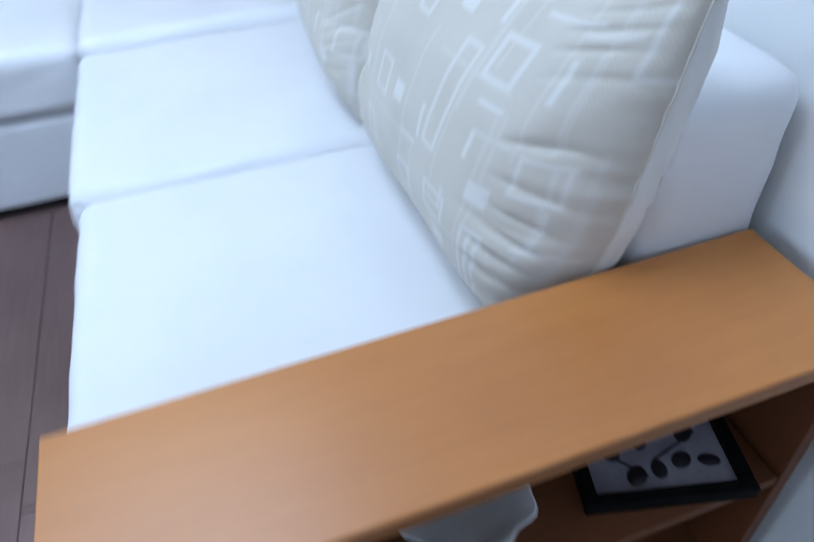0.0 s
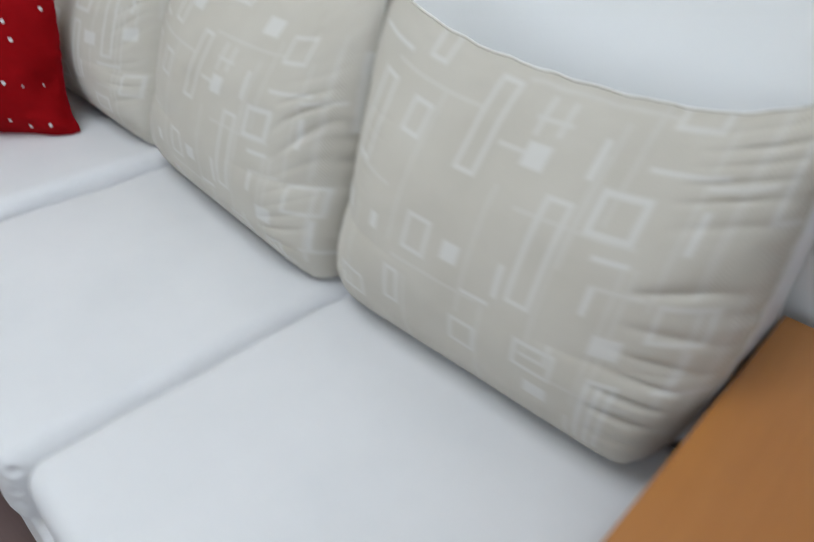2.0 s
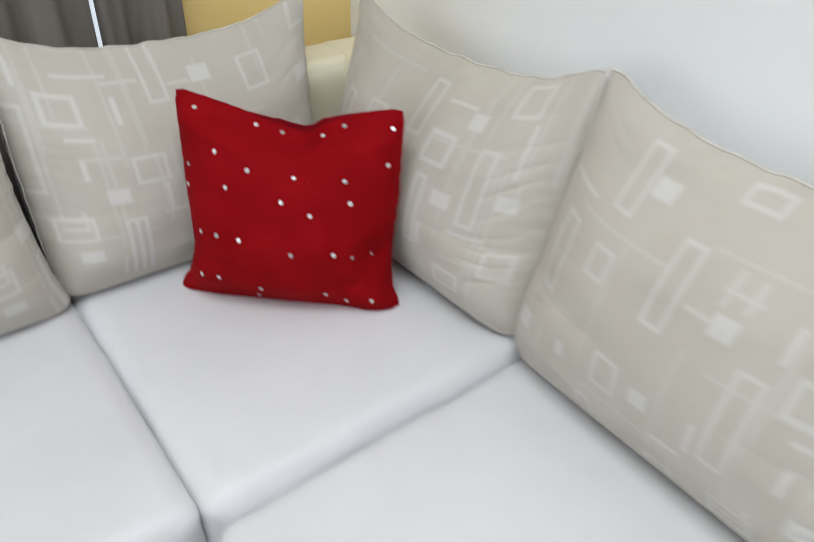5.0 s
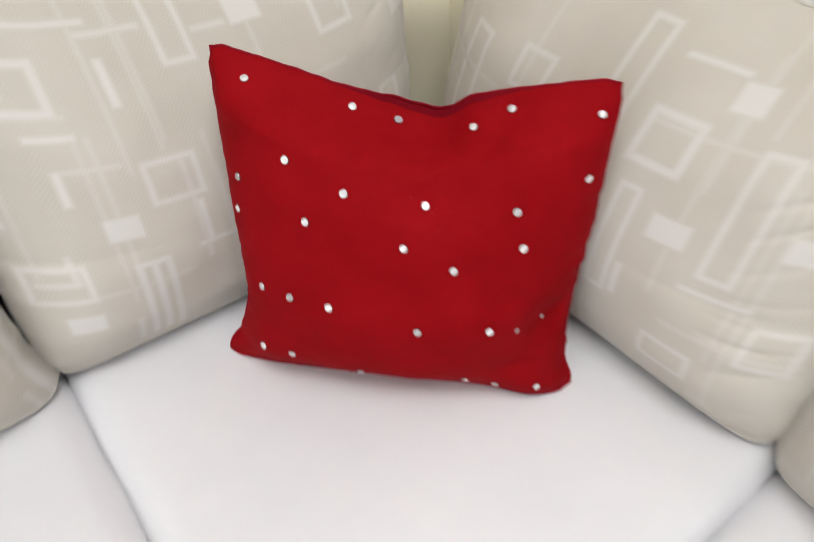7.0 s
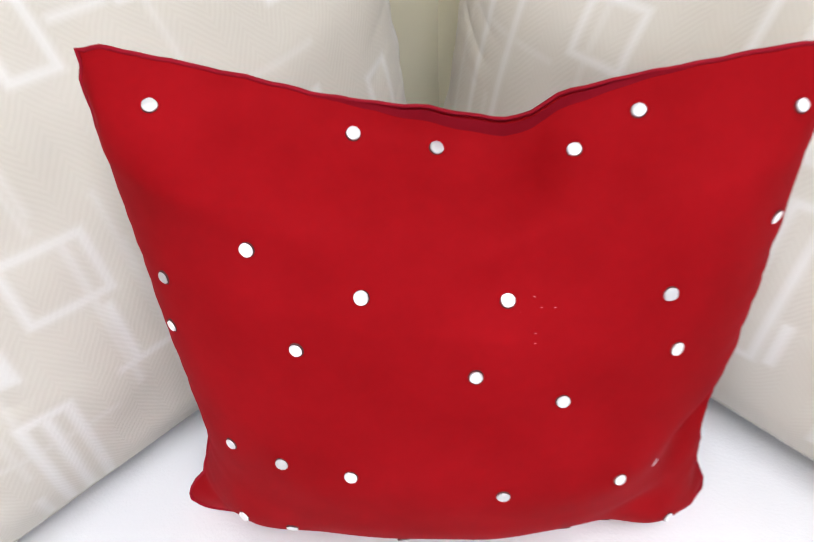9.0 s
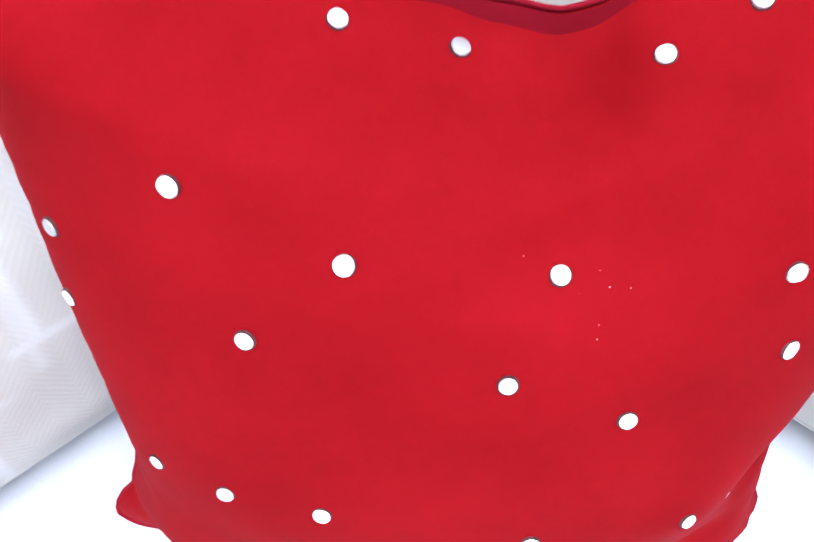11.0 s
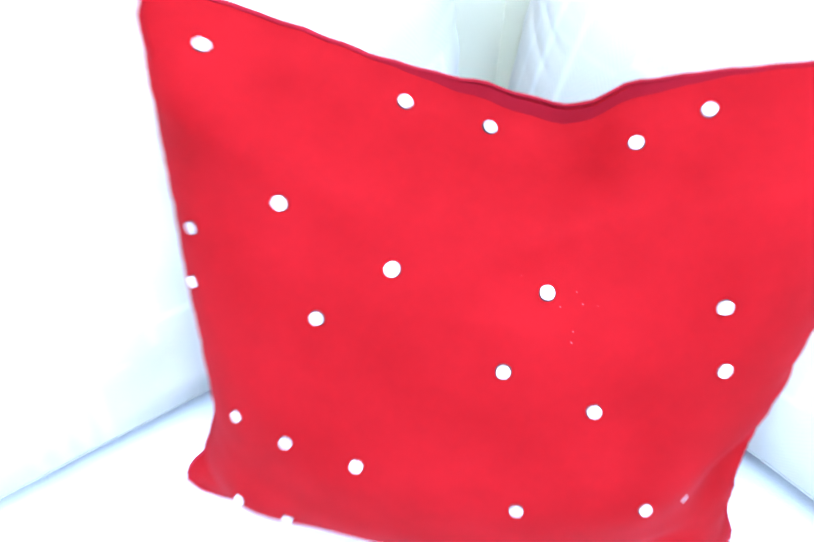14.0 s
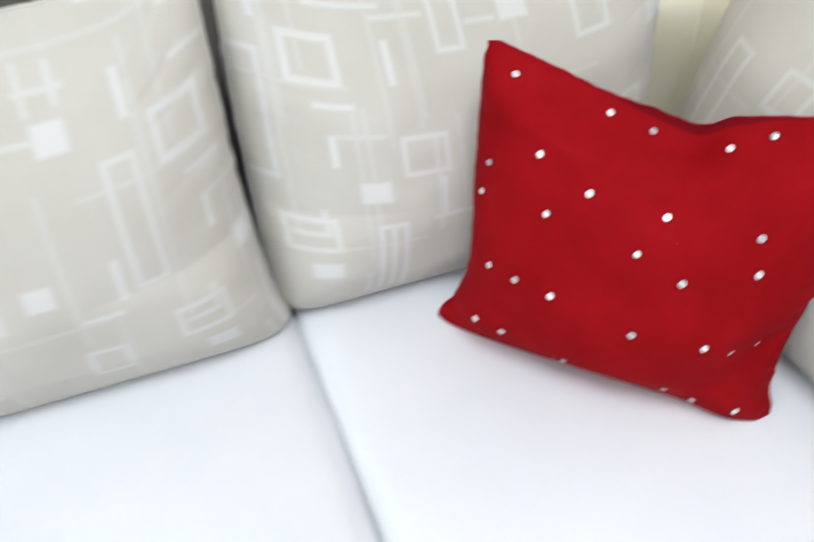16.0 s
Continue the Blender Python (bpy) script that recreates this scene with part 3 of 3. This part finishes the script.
SIDES = (0, 0.05, 0.14, 0.5, 0.85, 1)
NARROW = (0.995, 0.998, 1.0, 1.0, 0.985, 1.0)
TOPS = (-1, -0.93, -0.8, -0.6, -0.35, 0, 0.35, 0.6, 0.8, 0.93, 1)
LIFT = (1.0, 0.985, 0.945, 0.905, 0.882, 0.872, 0.878, 0.90, 0.94, 0.982, 1.0)


def back_cushion(at, turn, width, height, depth, lean, off, label, seed, left=NARROW, right=NARROW, crease=0.006, gusset=0.012, motif=M):
    """A large printed cushion with a plain back and a corded edge."""
    c = thing("back_cushion", label, "cushion", at, group="sofa back cushions")
    c.rotation_euler = (radians(-lean), 0, radians(turn))
    form = Stuffed(width, height, depth, RISE, BULGE, SIDES, (left, right), TOPS, LIFT, seed, crease=crease, blunt=0.008, square=9.0)
    du, dv = off
    part("front_panel", form.sheet(200, 160, 1, lambda s, t: motif.ink(s * width + du, t * height + dv), du, dv), PRINT, c, "beige woven panel with a white geometric print")
    back = form.sheet(40, 30, -1)

    def set_back(p):
        wide = step(abs(p.x) / (width / 2), (0.7, 0.95), (0, 1)) * step(p.z / height, (0.8, 0.97), (1, 0))
        return Vector((0, 0.004 + (gusset - 0.004) * wide, 0))

    for v in back.verts:
        v.co += set_back(v.co)
    part("back_panel", back, PLAIN_BACK, c, "plain off-white cotton back")
    band, rows = bmesh.new(), []
    fore, rear = form.rim(), [p + set_back(p) for p in form.rim(-1)]
    for k in range(5):
        out = 0.0025 * math.sin(math.pi * k / 4)
        rows.append([band.verts.new(p.lerp(q, k / 4) + Vector((math.copysign(out, p.x) * (abs(p.x) > 0.4 * width), 0, out * (p.z > 0.3)))) for p, q in zip(fore, rear)])
    for lower, upper in zip(rows, rows[1:]):
        for i in range(len(lower) - 1):
            band.faces.new((lower[i], lower[i + 1], upper[i + 1], upper[i]))
    part("side_band", band, PLAIN_BACK if gusset > 0.02 else PIPING, c, "plain pale side band")
    part("piping", seam(form.rim(), 0.0016), PIPING, c, "beige corded edge")
    return c


LEAN = 12
SQUEEZED = (0.79, 0.835, 0.885, 0.955, 0.952, 0.962)
TUCKED = (0.885, 0.895, 0.912, 0.935, 0.96, 1.0)
FLARED = (1.065, 1.04, 1.0, 0.955, 0.958, 1.0)
HOLLOW = (0.985, 0.985, 0.99, 1.03, 1.08, 1.12)
HOLLOWED = (0.985, 0.985, 0.995, 1.045, 1.105, 1.15)
back_cushion((-0.289, -1.842, SEAT + 0.008), -87, 0.660, 0.500, 0.126, LEAN, (0.0, 0.0), "beige printed back cushion leaning beside the wooden shelf", 1.0, TUCKED, SQUEEZED, 0.014, 0.030)
back_cushion((-0.307, -1.212, SEAT + 0.010), -93, 0.640, 0.500, 0.120, LEAN, (0.0, 0.095), "beige printed back cushion with creased side", 2.0, crease=0.011)
back_cushion((-0.298, -0.602, SEAT + 0.032), -90, 0.610, 0.475, 0.120, LEAN, (0.0, 0.0), "beige printed back cushion in the sofa corner", 3.0, HOLLOW, NARROW, 0.009, motif=CORNER)
back_cushion((-0.632, -0.290, SEAT + 0.032), 0, 0.578, 0.475, 0.120, LEAN, (0.40, 0.003), "beige printed back cushion in the sofa corner", 4.0, NARROW, HOLLOWED, 0.004)
back_cushion((-1.245, -0.313, SEAT + 0.024), 0, 0.640, 0.490, 0.120, LEAN, (-0.10, 0.035), "beige printed back cushion on the side section", 5.0, NARROW, FLARED, 0.003)

# the red scatter cushion
RW, RH = 0.424, 0.374
DENTS = ((-0.75, 0.95, 0.3, 0.1, 0.017), (-0.24, 0.95, 0.3, 0.08, -0.006), (0.84, 0.32, 0.14, 0.07, -0.020), (0.78, 0.05, 0.2, 0.1, 0.019),
         (-0.72, 0.14, 0.2, 0.1, 0.010), (0.12, 0.95, 0.25, 0.08, 0.012), (0.5, 0.36, 0.15, 0.1, 0.005), (0.66, 0.17, 0.13, 0.05, -0.006))
RED_FORM = Stuffed(RW, RH, 0.099, (0, 0.06, 0.15, 0.25, 0.38, 0.6, 0.75, 0.85, 0.95, 1), (0.16, 0.42, 0.73, 0.875, 0.955, 0.863, 0.758, 0.679, 0.134, 0),
                   (0, 0.05, 0.11, 0.28, 0.6, 0.9, 1), ((0.998, 0.973, 0.90, 0.83, 0.87, 0.897, 0.905), (1.0, 0.975, 0.93, 0.905, 0.945, 0.965, 0.972)),
                   (-1, -0.64, -0.3, -0.1, 0.06, 0.16, 0.22, 0.30, 0.42, 0.6, 1), (1.012, 0.970, 0.920, 0.896, 0.880, 0.868, 0.876, 0.902, 0.923, 0.945, 0.980),
                   7.0, 0.0, pinch=0.023, at=0.14, back=0.5, full=(2.4, 0.72), blunt=0.005, dents=DENTS, lumps=0.0022)
red = thing("scatter_cushion", "red velvet scatter cushion dotted with small round mirrors", "cushion", (-0.5763, -0.5535, SEAT + 0.034))
red.rotation_euler = (radians(-10), 0, radians(-45))


def red_point(s, t):
    return RED_FORM.point(min(1, max(0, s)), min(1, max(0, t)))


part("front_panel", RED_FORM.sheet(110, 100, 1), RED, red, "deep red velvet face")
part("back_panel", RED_FORM.sheet(60, 50, -1), RED_BACK, red, "crimson back")
part("edge_seam", seam(RED_FORM.rim(), 0.0014), RED_BACK, red)


def sequin_mesh(radius, seed):
    bm = bmesh.new()
    uneven = [1 + 0.07 * noise.noise(Vector((1.4 * math.cos(k * math.pi / 9), 1.4 * math.sin(k * math.pi / 9), seed))) for k in range(18)]
    rings = ((radius * 0.97, -0.0004), (radius, 0.0006), (radius * 0.92, 0.0012), (radius * 0.4, 0.0015))
    loops = [[bm.verts.new((uneven[k] * r * math.cos(k * math.pi / 9), uneven[k] * r * math.sin(k * math.pi / 9), h)) for k in range(18)] for r, h in rings]
    for a, b in zip(loops, loops[1:]):
        for k in range(18):
            bm.faces.new((a[k], a[(k + 1) % 18], b[(k + 1) % 18], b[k]))
    bm.faces.new(loops[-1])
    mesh = bpy.data.meshes.new("mirror")
    bm.to_mesh(mesh)
    bm.free()
    mesh.materials.append(SILVER)
    return mesh


SEQUINS = [sequin_mesh(r, n * 3.7) for n, r in enumerate((0.0041, 0.0039, 0.0042, 0.0037, 0.0040))]
random.seed(5)


def on_face(x, z):
    """The place on the face at x across and z up, and its outward direction."""
    best = min(((red_point(i / 120, k / 120), i, k) for i in range(121) for k in range(121)), key=lambda p: (p[0].x - x) ** 2 + (p[0].z - z) ** 2)
    p, i, k = best
    a, b = red_point(min(1, i / 120 + 0.02), k / 120) - red_point(max(0, i / 120 - 0.02), k / 120), red_point(i / 120, min(1, k / 120 + 0.02)) - red_point(i / 120, max(0, k / 120 - 0.02))
    return p, a.cross(b).normalized()


def thread_ring(radius):
    bm = bmesh.new()
    rings = ((radius * 0.96, 0.0006), (radius * 1.05, 0.0006), (radius * 1.10, -0.0006))
    loops = [[bm.verts.new((r * math.cos(k * math.pi / 6), r * math.sin(k * math.pi / 6), h)) for k in range(12)] for r, h in rings]
    for a, b in zip(loops, loops[1:]):
        for k in range(12):
            bm.faces.new((a[k], b[k], b[(k + 1) % 12], a[(k + 1) % 12]))
    mesh = bpy.data.meshes.new("thread_ring")
    bm.to_mesh(mesh)
    bm.free()
    mesh.materials.append(DARK_METAL)
    return mesh


STITCH = thread_ring(0.0041)


def sequin(x, z, sink=0.0):
    """A small round mirror sewn on the face, with a ring of dark thread round it."""
    p, out = on_face(x, z)
    p = p - out * sink
    ob = new("mirror", random.choice(SEQUINS))
    ob.parent = red
    ob.matrix_local = Matrix.Translation(p + out * 0.0004) @ out.to_track_quat("Z", "Y").to_matrix().to_4x4() @ pose(0, 0, 0, random.uniform(-9, 9), random.uniform(-9, 9), random.uniform(0, 360))
    ring = new("thread_ring", STITCH)
    ring.parent = ob
    ring["label"] = "dark sewing thread"


for x, z in ((-0.150, 0.350), (-0.050, 0.323), (-0.003, 0.313), (0.070, 0.314), (0.104, 0.333), (0.188, 0.332), (-0.103, 0.286), (-0.045, 0.260),
             (-0.082, 0.231), (0.033, 0.252), (0.015, 0.214), (0.063, 0.195), (0.117, 0.253), (0.129, 0.216), (-0.138, 0.143), (-0.103, 0.146),
             (-0.059, 0.143), (0.033, 0.125), (0.104, 0.127)):
    sequin(x, z)
for x, z in ((-0.159, 0.257), (-0.164, 0.220), (-0.146, 0.058), (-0.110, 0.061), (-0.030, 0.046), (-0.045, 0.018), (0.184, 0.275), 
             (0.083, 0.041), (0.120, 0.024), (0.166, 0.026)):
    sequin(x, z)

for x, z in ((0.134, 0.118), (0.159, 0.114)):
    sequin(x, z, 0.0017)

# bright specks of lint on the face
bm = bmesh.new()
random.seed(11)
for x, z in ((0.0195, 0.260), (0.044, 0.254), (0.048, 0.2507), (0.056, 0.249), (0.0475, 0.237), (0.0445, 0.231), (0.040, 0.246)):
    p, out = on_face(x, z)
    bmesh.ops.create_icosphere(bm, subdivisions=1, radius=random.uniform(0.00013, 0.00028), matrix=Matrix.Translation(p + out * 0.0003))
tagged(part("lint", bm, SILVER, red, "tiny bright specks"), kind="stuff")

# ---- the wooden shelf at the sofa's end ----
shelf = thing("side_shelf", "open shelf unit with orange beech top and brown inside darkened for shade", "shelf unit")
shelf.matrix_world = pose(-0.435, -2.258, 0, 0, 0, 1.7) @ pose(0.435, 2.258, 0)
Y0, Y1 = -2.357, -2.160
part("top_board", box((-0.838, Y0, 0.556), (-0.034, Y1, 0.578), 0.002), BEECH, shelf, "beech laminate top board", smooth=False)
part("edge_band", box((-0.836, Y0 - 0.0015, 0.5575), (-0.036, Y0 - 0.0002, 0.5765)), SHADED_EDGE, shelf, smooth=False)
part("end_panel", box((-0.826, Y0 + 0.006, 0), (-0.806, Y1 - 0.012, 0.556), 0.0015), SHADED_BROWN, shelf, smooth=False)
part("end_panel", box((-0.062, Y0 + 0.006, 0), (-0.042, Y1 - 0.012, 0.556), 0.0015), SHADED_BROWN, shelf, smooth=False)
part("divider", box((-0.47, Y0 + 0.01, 0.06), (-0.452, Y1 - 0.018, 0.312), 0.0015), SHADED_BROWN, shelf, smooth=False)
part("shelf_board", box((-0.806, Y0 + 0.008, 0.312), (-0.062, Y1 - 0.018, 0.33), 0.0015), SHADED_BROWN, shelf, smooth=False)
part("shelf_board", box((-0.806, Y0 + 0.008, 0.042), (-0.062, Y1 - 0.018, 0.06), 0.0015), SHADED_BROWN, shelf, smooth=False)
part("back_panel", box((-0.806, Y1 - 0.018, 0.03), (-0.062, Y1 - 0.012, 0.556)), SHADED_BROWN, shelf, smooth=False)

# a framed picture lying on the shelf
picture = thing("picture_frame", "black framed grey picture lying on the shelf", "picture frame", (-0.19, -2.262, 0.330))
picture.rotation_euler = (0, 0, radians(-13))
fw, fd, bar = 0.105, 0.068, 0.016
for p, q in (((-fw, -fd), (fw, -fd + bar)), ((-fw, fd - bar), (fw, fd)), ((-fw, -fd + bar), (-fw + bar, fd - bar)), ((fw - bar, -fd + bar), (fw, fd - bar))):
    part("frame_bar", box((*p, 0), (*q, 0.022), 0.002), BLACK_FRAME, picture, smooth=False)
part("print", box((-fw + bar, -fd + bar, 0.004), (fw - bar, fd - bar, 0.010)), PHOTO, picture, "pale grey print", smooth=False)
for x, y, r, e in ((-0.055, 0.01, 0.017, 0.75), (-0.012, 0.022, 0.011, 1.5), (0.0, -0.022, 0.010, 1.4), (0.032, -0.012, 0.014, 0.8), (0.05, 0.03, 0.02, 0.6), (-0.03, -0.028, 0.012, 1.3), (0.066, -0.016, 0.009, 1.6)):
    bm = bmesh.new()
    bmesh.ops.create_cone(bm, cap_ends=True, segments=18, radius1=r, radius2=r * 0.92, depth=0.0012, matrix=pose(x, y, 0.0106, 0, 0, 30 * x * 40) @ Matrix.Diagonal((1, e, 1, 1)))
    part("blot", bm, PHOTO_DARK, picture, "dark blot of the print")

for x, y, a in ((0.03, 0.008, 28), (-0.045, -0.006, -40)):
    twig = box((-0.038, -0.0012, 0.0100), (0.038, 0.0012, 0.0112))
    bmesh.ops.transform(twig, matrix=pose(x, y, 0, 0, 0, a), verts=twig.verts[:])
    part("twig", twig, PHOTO_DARK, picture, "thin dark twig of the print", smooth=False)

# a white lobed dish beside it
dish = thing("dish", "white lobed ceramic dish standing on the shelf", "dish", (-0.452, -2.262, 0.330))
bm = bmesh.new()
prof = ((0.030, 0.0), (0.034, 0.004), (0.045, 0.02), (0.066, 0.05), (0.082, 0.082), (0.079, 0.083), (0.062, 0.052), (0.040, 0.024), (0.012, 0.012))
loops = []
for r, h in prof:
    loops.append([])
    for k in range(60):
        a = k * math.pi / 30
        lobe = 1 + 0.06 * (h / 0.083) * math.cos(9 * a)
        loops[-1].append(bm.verts.new((r * lobe * math.cos(a), r * lobe * math.sin(a), h)))
for a, b in zip(loops, loops[1:]):
    for k in range(60):
        bm.faces.new((a[k], a[(k + 1) % 60], b[(k + 1) % 60], b[k]))
bm.faces.new(loops[0][::-1]), bm.faces.new(loops[-1])
part("bowl", bm, CERAMIC, dish)

# ---- floor boards, last ----
random.seed(4)
for i in range(24):
    x = -0.0 - i * 0.16
    y = SOUTH - random.random() * 0.9
    while y < NORTH:
        y1 = min(y + 1.2, NORTH)
        y0 = max(y, SOUTH)
        if y1 - y0 > 0.02:
            part("floor_board", box((max(x - 0.1585, WEST), y0 + 0.0008, -0.012), (x, y1 - 0.0008, 0.0), 0.0012, 1), FLOOR, floor, smooth=False)
        y += 1.2
